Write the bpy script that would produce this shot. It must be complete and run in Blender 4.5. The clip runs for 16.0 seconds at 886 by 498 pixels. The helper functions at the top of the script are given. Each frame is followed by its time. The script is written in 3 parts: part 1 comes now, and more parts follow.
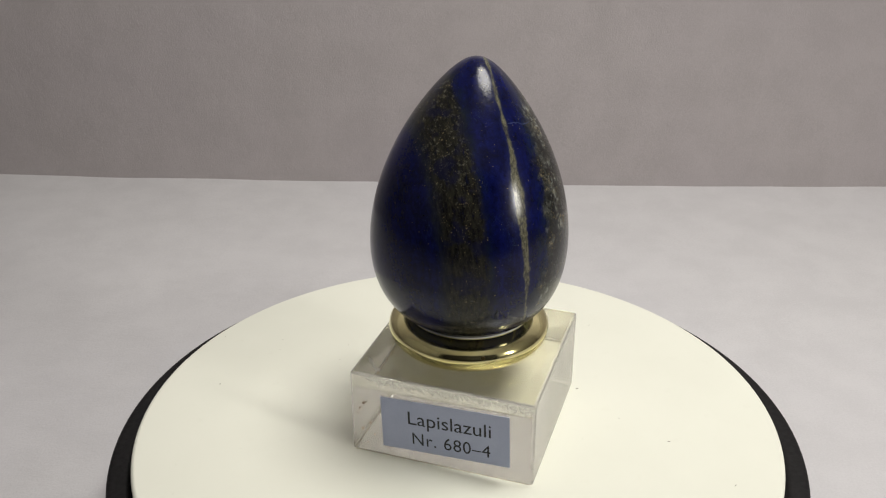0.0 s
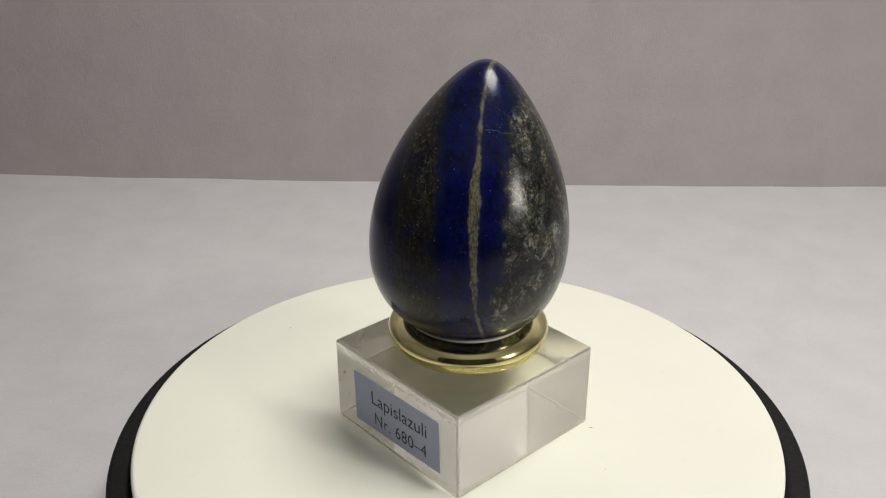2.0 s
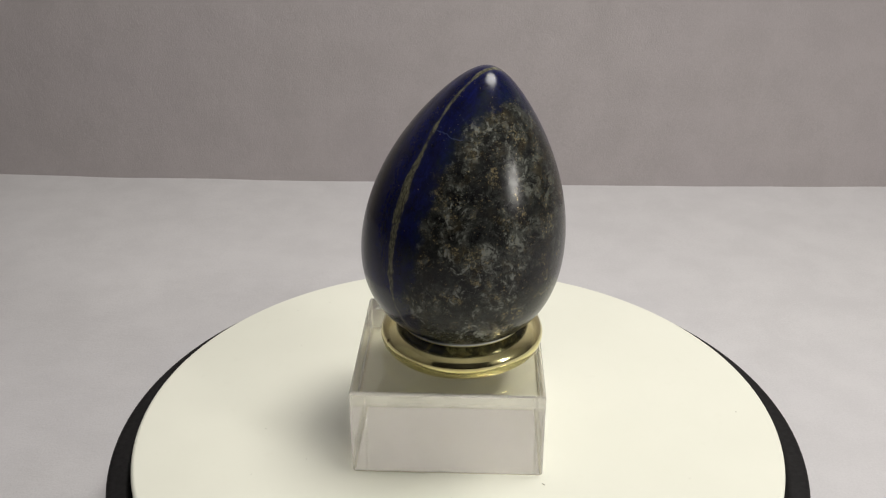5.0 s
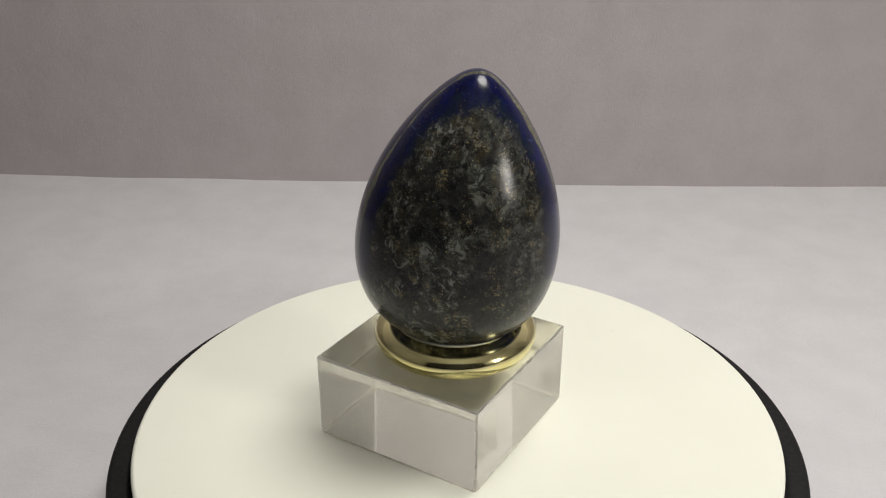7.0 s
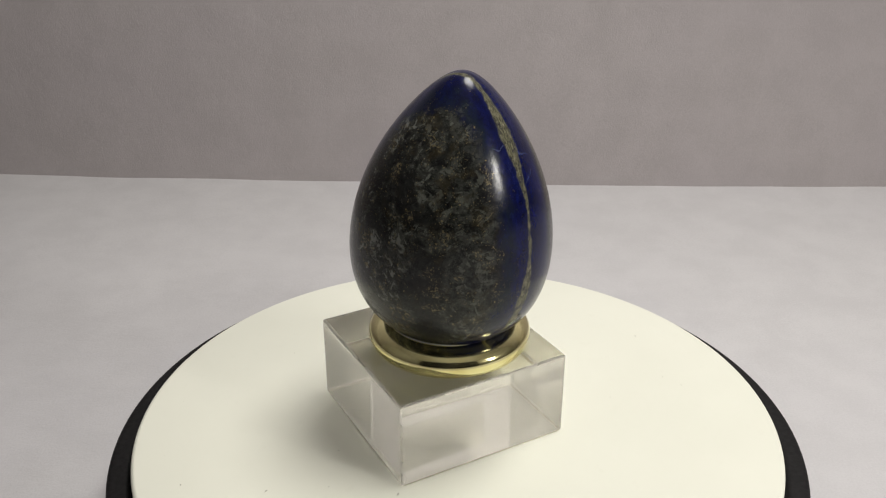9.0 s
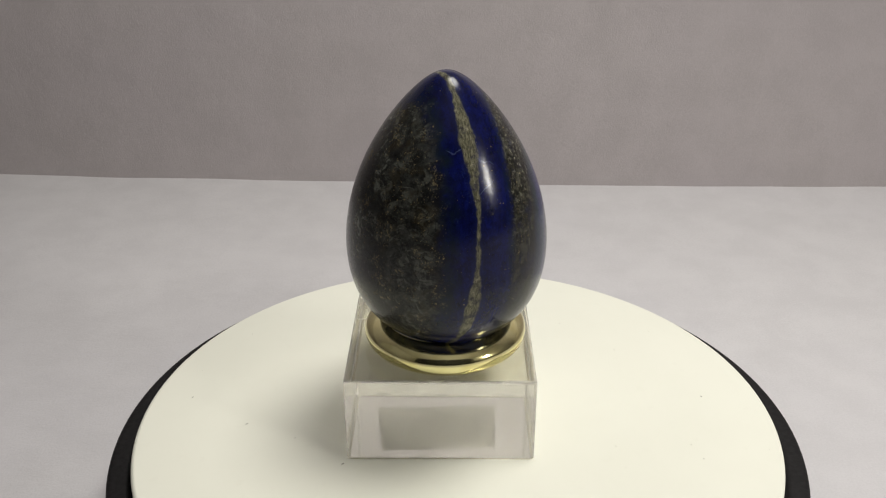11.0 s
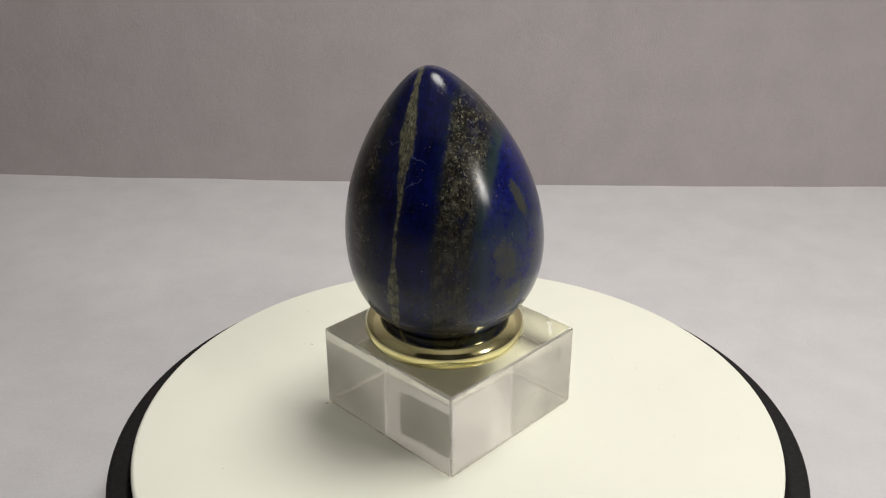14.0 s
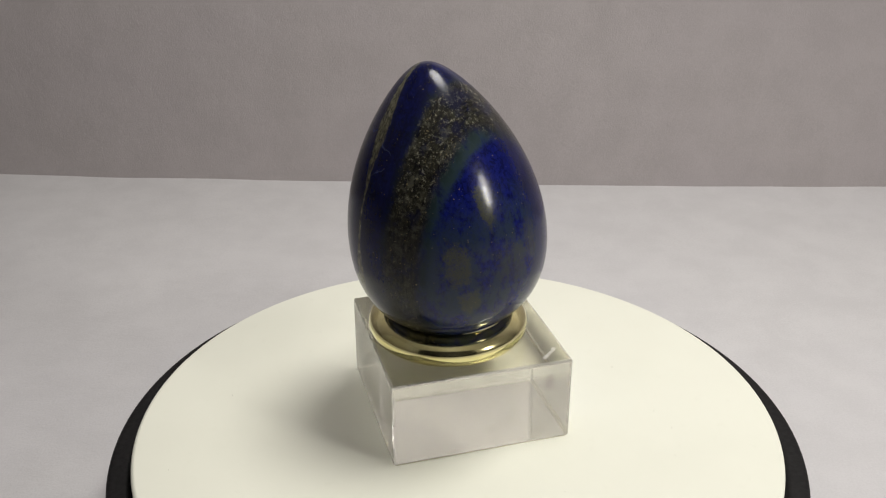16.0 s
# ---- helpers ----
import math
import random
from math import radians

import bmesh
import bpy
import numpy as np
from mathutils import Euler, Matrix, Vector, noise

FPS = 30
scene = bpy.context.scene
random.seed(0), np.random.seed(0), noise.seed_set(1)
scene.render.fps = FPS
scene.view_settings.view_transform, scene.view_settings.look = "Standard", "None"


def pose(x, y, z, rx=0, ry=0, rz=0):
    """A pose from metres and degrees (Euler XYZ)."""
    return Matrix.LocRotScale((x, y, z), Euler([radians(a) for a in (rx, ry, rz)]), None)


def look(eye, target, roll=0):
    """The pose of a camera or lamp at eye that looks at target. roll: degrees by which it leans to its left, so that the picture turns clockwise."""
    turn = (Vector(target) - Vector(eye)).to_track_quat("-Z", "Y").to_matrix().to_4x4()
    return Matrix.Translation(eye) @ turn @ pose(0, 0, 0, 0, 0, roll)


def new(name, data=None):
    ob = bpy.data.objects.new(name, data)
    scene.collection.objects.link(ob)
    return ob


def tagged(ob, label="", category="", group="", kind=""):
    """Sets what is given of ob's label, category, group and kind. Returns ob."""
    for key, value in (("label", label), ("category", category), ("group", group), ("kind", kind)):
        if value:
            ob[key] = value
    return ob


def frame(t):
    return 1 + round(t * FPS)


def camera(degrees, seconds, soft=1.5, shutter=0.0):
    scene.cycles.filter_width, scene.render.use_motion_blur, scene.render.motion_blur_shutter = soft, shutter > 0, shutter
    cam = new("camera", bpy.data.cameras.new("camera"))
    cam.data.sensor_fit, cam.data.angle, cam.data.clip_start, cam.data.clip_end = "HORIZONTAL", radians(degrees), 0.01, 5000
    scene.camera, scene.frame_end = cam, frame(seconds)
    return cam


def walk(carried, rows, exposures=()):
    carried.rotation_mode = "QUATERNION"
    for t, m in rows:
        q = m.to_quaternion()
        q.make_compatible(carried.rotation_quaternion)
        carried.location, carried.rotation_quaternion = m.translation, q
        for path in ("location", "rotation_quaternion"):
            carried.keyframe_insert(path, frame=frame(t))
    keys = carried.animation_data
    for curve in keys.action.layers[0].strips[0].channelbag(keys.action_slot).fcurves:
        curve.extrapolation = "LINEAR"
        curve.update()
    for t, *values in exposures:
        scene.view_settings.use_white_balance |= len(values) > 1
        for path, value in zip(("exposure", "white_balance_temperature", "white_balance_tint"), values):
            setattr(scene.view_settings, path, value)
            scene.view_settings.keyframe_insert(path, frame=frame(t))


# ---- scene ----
# The camera stands on a tripod and does not move.
LENS = 50.04
cam = camera(LENS, 16.0, 1.15)
EYE = Vector((0.0, -0.18284, 0.12970))
AIM = Vector((-0.01453994, 0.90011264, -0.43541455))
STAND = look(EYE, EYE + AIM, -0.058)
walk(cam, [(0.0, STAND), (16.0, STAND)])

# ---- light: a round lamp above, a tall softbox beside, an unseen ceiling fill ----
world = bpy.data.worlds.new("room_air")
scene.world = world
world.use_nodes = True
world.node_tree.nodes["Background"].inputs["Color"].default_value = (0.75, 0.80, 0.90, 1)
world.node_tree.nodes["Background"].inputs["Strength"].default_value = 0.04
scene.view_settings.exposure = 0.0

TABLE_Z = -0.030


def area_lamp(name, place, target, watts, colour, shape, sx, sy, spread=180):
    data = bpy.data.lights.new(name, "AREA")
    data.energy, data.color, data.shape, data.size, data.size_y = watts, colour, shape, sx, sy
    data.spread = radians(spread)
    ob = new(name, data)
    ob.matrix_world = look(place, target)
    return ob


area_lamp("lamp_above", (0.125, 0.035, 0.48), (0.0, 0.0, 0.0), 0.94, (1.0, 0.972, 0.905), "DISK", 0.19, 0.19, 130)
# Added, unseen: brightens the ceiling that the brass ring reflects
area_lamp("ceiling_fill", (0.25, -1.25, 0.20), (0.2, -1.15, 1.62), 7.8, (1.0, 0.96, 0.90), "DISK", 0.25, 0.25)
area_lamp("lamp_beside", (0.50, -0.31, 0.24), (0.0, 0.0, 0.04), 1.30, (1.0, 0.965, 0.895), "RECTANGLE", 0.062, 0.125)


# ---- node helpers ----
class Nodes:
    """Short forms for a material's node tree; values are sockets, numbers or colours."""

    def __init__(self, name):
        self.material = bpy.data.materials.new(name)
        self.material.use_nodes = True
        self.tree = self.material.node_tree
        self.shader = self.tree.nodes["Principled BSDF"]
        self.output = self.tree.nodes["Material Output"]

    def node(self, kind, **settings):
        made = self.tree.nodes.new(kind)
        for key, value in settings.items():
            setattr(made, key, value)
        return made

    def put(self, socket, value):
        if isinstance(value, bpy.types.NodeSocket):
            self.tree.links.new(value, socket)
        elif isinstance(value, (tuple, list)) and socket.type == "RGBA" and len(value) == 3:
            socket.default_value = (*value, 1)
        else:
            socket.default_value = value

    def math(self, op, a, b=0.0, c=0.0, clamp=False):
        made = self.node("ShaderNodeMath", operation=op, use_clamp=clamp)
        for socket, value in zip(made.inputs, (a, b, c)):
            self.put(socket, value)
        return made.outputs[0]

    def place(self):
        return self.node("ShaderNodeTexCoord").outputs["Object"]

    def scaled(self, vector, x, y, z):
        made = self.node("ShaderNodeVectorMath", operation="MULTIPLY")
        self.put(made.inputs[0], vector)
        made.inputs[1].default_value = (x, y, z)
        return made.outputs[0]

    def noise(self, vector, scale, detail=3.0, rough=0.55, out="Fac", distort=0.0):
        made = self.node("ShaderNodeTexNoise")
        self.put(made.inputs["Vector"], vector)
        made.inputs["Scale"].default_value, made.inputs["Detail"].default_value = scale, detail
        made.inputs["Roughness"].default_value, made.inputs["Distortion"].default_value = rough, distort
        return made.outputs[out]

    def cells(self, vector, scale, out="Distance"):
        made = self.node("ShaderNodeTexVoronoi")
        self.put(made.inputs["Vector"], vector)
        made.inputs["Scale"].default_value = scale
        return made.outputs[out]

    def step(self, value, low, high, to_low=0.0, to_high=1.0):
        made = self.node("ShaderNodeMapRange", interpolation_type="SMOOTHSTEP")
        for socket, number in zip(made.inputs, (value, low, high, to_low, to_high)):
            self.put(socket, number)
        return made.outputs[0]

    def mix(self, factor, a, b):
        made = self.node("ShaderNodeMix", data_type="RGBA")
        self.put(made.inputs[0], factor)
        self.put(made.inputs[6], a)
        self.put(made.inputs[7], b)
        return made.outputs[2]

    def bump(self, height, strength, distance):
        made = self.node("ShaderNodeBump")
        self.put(made.inputs["Height"], height)
        made.inputs["Strength"].default_value, made.inputs["Distance"].default_value = strength, distance
        self.put(self.shader.inputs["Normal"], made.outputs[0])

    def surface(self, **values):
        for key, value in values.items():
            self.put(self.shader.inputs[key.replace("_", " ")], value)
        return self.material


# ---- materials ----
def felt_material(name, light, dark, tint):
    m = Nodes(name)
    p = m.place()
    cloud = m.noise(p, 9.0, 3.0)
    mottled = m.noise(p, 60.0, 4.0, 0.6)
    weave = m.noise(m.scaled(p, 0.8, 1.0, 1.0), 170.0, 3.0, 0.6)
    fibre = m.noise(p, 1500.0, 3.0, 0.7)
    shade = m.math("ADD", m.math("MULTIPLY", mottled, 0.5), m.math("MULTIPLY", fibre, 0.5))
    colour = m.mix(m.step(shade, 0.35, 0.65), dark, light)
    colour = m.mix(m.step(cloud, 0.4, 0.7, 0.0, 0.35), colour, tint)
    m.bump(m.math("ADD", m.math("MULTIPLY", fibre, 0.5), weave), 0.28, 0.0008)
    return m.surface(Base_Color=colour, Roughness=0.95, Specular_IOR_Level=0.15)


def paint_material(name, colour):
    m = Nodes(name)
    p = m.place()
    tone = m.noise(p, 3.0, 4.0)
    m.bump(m.noise(p, 300.0, 2.0), 0.1, 0.0008)
    return m.surface(Base_Color=m.mix(tone, tuple(c * 0.92 for c in colour), colour), Roughness=0.85)


def plate_material():
    m = Nodes("cream_lacquer")
    p = m.place()
    broad = m.noise(p, 22.0, 3.0)
    fine = m.noise(p, 260.0, 3.0)
    colour = m.mix(m.step(broad, 0.35, 0.7), (0.835, 0.84, 0.745), (0.81, 0.815, 0.72))
    colour = m.mix(m.step(fine, 0.62, 0.75, 0.0, 0.25), colour, (0.775, 0.775, 0.68))
    m.bump(fine, 0.04, 0.0002)
    return m.surface(Base_Color=colour, Roughness=m.step(fine, 0.3, 0.7, 0.42, 0.55), Specular_IOR_Level=0.3)


def black_material():
    m = Nodes("black_plastic")
    p = m.place()
    grain = m.noise(p, 900.0, 3.0)
    dust = m.math("MULTIPLY", m.step(m.cells(p, 260.0), 0.10, 0.06), m.step(m.noise(p, 120.0, 1.0), 0.62, 0.66))
    m.bump(grain, 0.12, 0.0002)
    return m.surface(Base_Color=m.mix(dust, (0.007, 0.0065, 0.007), (0.10, 0.095, 0.095)), Roughness=m.step(grain, 0.3, 0.7, 0.5, 0.65), Specular_IOR_Level=0.22)


def brass_material():
    m = Nodes("polished_brass")
    p = m.place()
    tarnish = m.noise(p, 180.0, 4.0)
    scratch = m.noise(m.scaled(p, 1.0, 1.0, 6.0), 700.0, 3.0)
    colour = m.mix(m.step(tarnish, 0.4, 0.75), (0.80, 0.74, 0.39), (0.72, 0.64, 0.29))
    m.bump(scratch, 0.03, 0.0001)
    return m.surface(Base_Color=colour, Metallic=1.0, Roughness=m.step(scratch, 0.3, 0.75, 0.11, 0.18))


def acrylic_material(name, tint, rough, clear, milk, wavy):
    """Acrylic; clear is the share that refracts, milk what a satin face scatters."""
    m = Nodes(name)
    p = m.place()
    haze = m.noise(p, 90.0, 2.0)
    scuff = m.noise(m.scaled(p, 1.0, 1.0, 3.0), 700.0, 3.0)
    uneven = m.math("ADD", m.step(haze, 0.3, 0.7, rough * 0.8, rough * 1.2), m.step(scuff, 0.62, 0.78, 0.0, 0.03))
    waver = m.noise(m.scaled(p, 1.0, 1.0, 0.55), 95.0, 0.0, 0.5)
    m.bump(waver, wavy, 0.0006)
    m.surface(Base_Color=tint, Roughness=uneven, IOR=1.49, Specular_IOR_Level=0.5, Transmission_Weight=clear)
    scatter = m.node("ShaderNodeBsdfTranslucent")
    scatter.inputs["Color"].default_value = (0.95, 0.94, 0.90, 1)
    frost = m.node("ShaderNodeBsdfDiffuse")
    frost.inputs["Color"].default_value = (0.95, 0.935, 0.88, 1)
    haze_mix = m.node("ShaderNodeMixShader")
    haze_mix.inputs[0].default_value = 0.5
    m.put(haze_mix.inputs[1], scatter.outputs[0])
    m.put(haze_mix.inputs[2], frost.outputs[0])
    blend = m.node("ShaderNodeMixShader")
    m.put(blend.inputs[0], m.step(haze, 0.3, 0.7, milk * 0.8, milk * 1.2))
    m.put(blend.inputs[1], m.shader.outputs[0])
    m.put(blend.inputs[2], haze_mix.outputs[0])
    m.put(m.output.inputs["Surface"], blend.outputs[0])
    return m.material


def frost_material(name, colour, alpha):
    m = Nodes(name)
    p = m.place()
    grain = m.noise(p, 2200.0, 3.0)
    return m.surface(Base_Color=colour, Roughness=0.6, Alpha=m.step(grain, 0.35, 0.6, alpha * 0.4, alpha))


def haze_material():
    m = Nodes("frosted_haze")
    p = m.place()
    cloud = m.noise(m.scaled(p, 1.0, 1.0, 0.6), 140.0, 2.0, 0.5)
    return m.surface(Base_Color=(0.90, 0.88, 0.82), Roughness=0.7, Specular_IOR_Level=0.2, Alpha=m.step(cloud, 0.3, 0.7, 0.15, 0.24))


def paper_material():
    m = Nodes("blue_paper")
    p = m.place()
    fibre = m.noise(p, 1800.0, 4.0)
    broad = m.noise(p, 110.0, 3.0)
    colour = m.mix(fibre, (0.40, 0.44, 0.60), (0.46, 0.50, 0.65))
    colour = m.mix(m.step(broad, 0.45, 0.7, 0.0, 0.4), colour, (0.37, 0.41, 0.56))
    return m.surface(Base_Color=colour, Roughness=0.75, Specular_IOR_Level=0.3)


def plain_material(name, colour, rough=0.6, metal=0.0):
    m = Nodes(name)
    tone = m.noise(m.place(), 1500.0, 2.0)
    return m.surface(Base_Color=m.mix(tone, tuple(c * 0.8 for c in colour), colour), Roughness=rough, Metallic=metal)


BEDDING = (0.83840, 0.52848, 0.13340)
ALONG = (-0.53325, 0.84596, 0.0)


def lapis_material():
    """Layers of blue, gold vein, grey matrix and pyrite that cross the stone as one bed after another."""
    m = Nodes("lapis_lazuli")
    p = m.place()
    mm = m.scaled(p, 1000.0, 1000.0, 1000.0)

    def dot(vector):
        made = m.node("ShaderNodeVectorMath", operation="DOT_PRODUCT")
        m.put(made.inputs[0], mm)
        made.inputs[1].default_value = vector
        return made.outputs["Value"]

    bed, side = dot(BEDDING), dot(ALONG)
    split = m.node("ShaderNodeSeparateXYZ")
    m.put(split.inputs[0], mm)
    up = split.outputs["Z"]
    # stretched with the beds, so that streaks run along them
    combine = m.node("ShaderNodeCombineXYZ")
    m.put(combine.inputs[0], bed)
    m.put(combine.inputs[1], m.math("MULTIPLY", side, 0.30))
    m.put(combine.inputs[2], m.math("MULTIPLY", up, 0.24))
    streak_space = combine.outputs[0]

    def centred(socket, amount):
        return m.math("MULTIPLY", m.math("SUBTRACT", socket, 0.5), amount)

    wave = centred(m.noise(mm, 0.11, 2.0), 2.6)
    ripple = centred(m.noise(mm, 0.55, 4.0, 0.65), 1.5)
    fray = centred(m.noise(mm, 2.4, 3.0, 0.7), 0.9)
    soft_bed = m.math("ADD", bed, wave)
    edge_bed = m.math("ADD", m.math("ADD", bed, m.math("MULTIPLY", wave, 0.6)), m.math("ADD", ripple, fray))

    # blue
    streaks = m.noise(streak_space, 0.9, 5.0, 0.65)
    clouds = m.noise(mm, 0.22, 4.0, 0.6)
    specks = m.noise(mm, 3.2, 3.0, 0.7)
    blue = m.mix(m.step(streaks, 0.28, 0.72), (0.0016, 0.0026, 0.028), (0.0027, 0.0052, 0.066))
    blue = m.mix(m.step(clouds, 0.42, 0.68, 0.0, 0.75), blue, (0.0016, 0.0022, 0.018))
    blue = m.mix(m.step(specks, 0.58, 0.76, 0.0, 0.40), blue, (0.008, 0.015, 0.095))
    mottle = m.noise(mm, 1.1, 5.0, 0.75, distort=0.4)
    blue = m.mix(m.step(mottle, 0.52, 0.36, 0.0, 0.65), blue, (0.0010, 0.0014, 0.012))
    blue = m.mix(m.step(mottle, 0.55, 0.70, 0.0, 0.45), blue, (0.006, 0.013, 0.110))
    # thin pale threads, thick in some places only
    thread = m.math("ABSOLUTE", m.math("SUBTRACT", m.noise(m.scaled(mm, 1.0, 1.0, 0.7), 0.50, 4.0, 0.6, distort=0.8), 0.5))
    threads = m.math("MULTIPLY", m.step(thread, 0.012, 0.003, 0.0, 0.5), m.step(m.noise(mm, 0.16, 2.0), 0.50, 0.66))
    blue = m.mix(threads, blue, (0.020, 0.034, 0.085))
    # far side: pale green-grey clots in the blue
    clot = m.noise(m.scaled(mm, 1.0, 1.0, 0.6), 0.30, 6.0, 0.72, distort=0.2)
    far = m.step(edge_bed, -7.0, -8.5)
    blue = m.mix(m.math("MULTIPLY", m.math("MULTIPLY", far, m.step(side, -8.0, 2.0)), m.step(mottle, 0.40, 0.60, 0.15, 0.7)), blue, (0.0042, 0.0080, 0.125))
    far_low = m.math("MULTIPLY", m.math("MULTIPLY", far, m.step(side, -9.0, 0.0)), m.step(up, 40.0, 28.0))
    blue = m.mix(m.math("MULTIPLY", far_low, m.step(clot, 0.40, 0.56, 0.0, 0.80)), blue, (0.020, 0.031, 0.046))
    hem = m.math("MULTIPLY", m.math("MULTIPLY", m.step(edge_bed, -5.6, -6.6), m.step(edge_bed, -8.8, -7.2)), m.math("MULTIPLY", m.step(side, -8.0, 4.0, 0.12, 1.0), m.step(up, 16.0, 44.0, 0.35, 1.0)))
    blue = m.mix(m.math("MULTIPLY", hem, m.step(clot, 0.36, 0.58, 0.15, 0.9)), blue, (0.032, 0.056, 0.052))
    blot_edge = m.math("ADD", m.math("MULTIPLY", ripple, 1.0), m.math("MULTIPLY", fray, 0.9))
    for s0, u0, rs, ru, most in ((6.8, 34.5, 1.4, 4.6, 0.9), (14.0, 24.0, 2.2, 5.0, 0.8), (12.6, 15.5, 2.0, 3.2, 0.75), (3.6, 21.0, 4.0, 4.4, 0.40), (-2.0, 24.0, 2.0, 5.0, 0.35)):
        across = m.math("DIVIDE", m.math("SUBTRACT", side, s0), rs)
        upward = m.math("DIVIDE", m.math("SUBTRACT", up, u0), ru)
        reach = m.math("ADD", m.math("SQRT", m.math("ADD", m.math("MULTIPLY", across, across), m.math("MULTIPLY", upward, upward))), blot_edge)
        blot = m.math("MULTIPLY", m.step(reach, 1.15, 0.65, 0.0, most), m.step(bed, -5.0, -7.0))
        blue = m.mix(m.math("MULTIPLY", blot, m.step(specks, 0.30, 0.55, 0.45, 1.0)), blue, (0.046, 0.048, 0.030))

    # grey matrix
    lumps = m.noise(mm, 0.42, 6.0, 0.72, distort=0.25)
    crystals = m.noise(mm, 1.15, 6.0, 0.80, distort=0.15)
    # Grey dulls along side: silvery stone at one end, painted shade at the other
    silver_lit = m.step(side, -9.0, 9.0, 1.0, 0.0)
    patch = m.noise(mm, 0.11, 4.0, 0.60, distort=0.5)
    clods = m.noise(mm, 0.34, 3.5, 0.60, distort=1.2)
    grey = m.mix(m.step(lumps, 0.38, 0.62), (0.0050, 0.0053, 0.0055), (0.050, 0.053, 0.046))
    pale = m.mix(silver_lit, (0.100, 0.105, 0.088), (0.185, 0.192, 0.172))
    grey = m.mix(m.math("MULTIPLY", m.step(clods, 0.52, 0.60, 0.0, 0.85), m.step(patch, 0.42, 0.56, 0.15, 1.0)), grey, pale)
    grey = m.mix(m.math("MULTIPLY", m.step(crystals, 0.55, 0.63, 0.0, 0.55), m.step(silver_lit, 0.0, 1.0, 0.22, 1.0)), grey, (0.20, 0.205, 0.175))
    grey = m.mix(m.step(m.noise(mm, 0.30, 4.0, 0.6), 0.50, 0.63, 0.0, 0.55), grey, (0.036, 0.028, 0.014))
    grey = m.mix(m.step(crystals, 0.46, 0.32, 0.0, 0.8), grey, (0.006, 0.0065, 0.0075))
    grey = m.mix(m.step(patch, 0.52, 0.40, 0.0, 0.75), grey, (0.009, 0.0095, 0.0105))
    # dark seams between the crystals
    seam = m.math("ABSOLUTE", m.math("SUBTRACT", m.noise(mm, 0.22, 4.0, 0.6, distort=1.2), 0.5))
    grey = m.mix(m.step(seam, 0.022, 0.004, 0.0, 0.75), grey, (0.005, 0.0052, 0.006))
    grey = m.mix(m.step(silver_lit, 0.55, 0.0, 0.0, 0.22), grey, (0.014, 0.0142, 0.0125))
    grey = m.mix(m.math("MULTIPLY", m.step(side, 4.0, 10.0), m.step(bed, 17.5, 14.0, 0.0, 0.7)), grey, (0.0045, 0.0055, 0.014))
    ragged = centred(m.noise(mm, 0.26, 4.0, 0.65), 6.0)
    spread = m.math("MULTIPLY", m.step(up, 34.0, 10.0, 0.0, 2.6), m.step(side, 2.0, -4.0))
    in_grey = m.step(m.math("ADD", m.math("ADD", edge_bed, ragged), spread), 13.4, 15.6)

    # pyrite band
    other = m.step(side, -2.0, 2.0)
    bands = m.noise(streak_space, 1.5, 4.0, 0.65)
    band = m.mix(m.step(bands, 0.36, 0.66), (0.0050, 0.0050, 0.0055), (0.022, 0.021, 0.015))
    band = m.mix(m.step(m.noise(mm, 1.9, 3.0, 0.7), 0.56, 0.75, 0.0, 0.6), band, (0.075, 0.070, 0.045))
    band = m.mix(m.math("MULTIPLY", m.step(crystals, 0.55, 0.62, 0.0, 0.8), m.math("MULTIPLY", m.step(up, 28.0, 46.0), m.step(side, -4.0, 4.0, 0.45, 1.0))), band, (0.24, 0.23, 0.17))
    band = m.mix(m.math("MULTIPLY", m.step(lumps, 0.50, 0.62, 0.0, 0.55), m.math("MULTIPLY", other, m.step(up, 18.0, 42.0, 0.35, 1.0))), band, (0.080, 0.080, 0.060))
    band = m.mix(m.step(clouds, 0.50, 0.64, 0.0, 0.6), band, (0.0030, 0.0045, 0.030))
    this = m.math("SUBTRACT", 1.0, other)
    far_edge = m.math("ADD", edge_bed, m.math("MULTIPLY", this, 2.2))
    in_band = m.math("MULTIPLY", m.step(edge_bed, 1.9, 0.3), m.step(far_edge, -6.9, m.math("ADD", -4.9, m.math("MULTIPLY", this, 1.8))))
    in_band = m.math("MULTIPLY", in_band, m.step(bands, 0.28, 0.42, 0.45, 1.0))

    # the pale vein, pinched and swelling along its length
    def bulge(centre, spread, amount, where):
        away_from = m.math("DIVIDE", m.math("SUBTRACT", up, centre), spread)
        bell = m.math("POWER", 2.718, m.math("MULTIPLY", m.math("MULTIPLY", away_from, away_from), -1.0))
        return m.math("MULTIPLY", m.math("MULTIPLY", bell, amount), where)

    width = m.step(m.noise(mm, 0.35, 3.0), 0.35, 0.65, 0.20, 0.48)
    for shape in ((49.0, 6.0, 1.25, other), (17.5, 6.5, 1.05, other), (33.0, 9.0, 0.75, this), (20.0, 3.0, 0.25, this)):
        width = m.math("ADD", width, bulge(*shape))
    off = m.math("ABSOLUTE", m.math("SUBTRACT", m.math("ADD", bed, m.math("MULTIPLY", m.math("ADD", wave, ripple), 0.35)), 8.9))
    off = m.math("ADD", off, m.math("MULTIPLY", fray, 0.35))
    in_vein = m.math("MULTIPLY", m.step(m.math("SUBTRACT", off, width), 0.18, -0.30), m.step(lumps, 0.36, 0.52, 0.55, 1.0))
    vein_grain = m.noise(streak_space, 3.4, 4.0, 0.7)
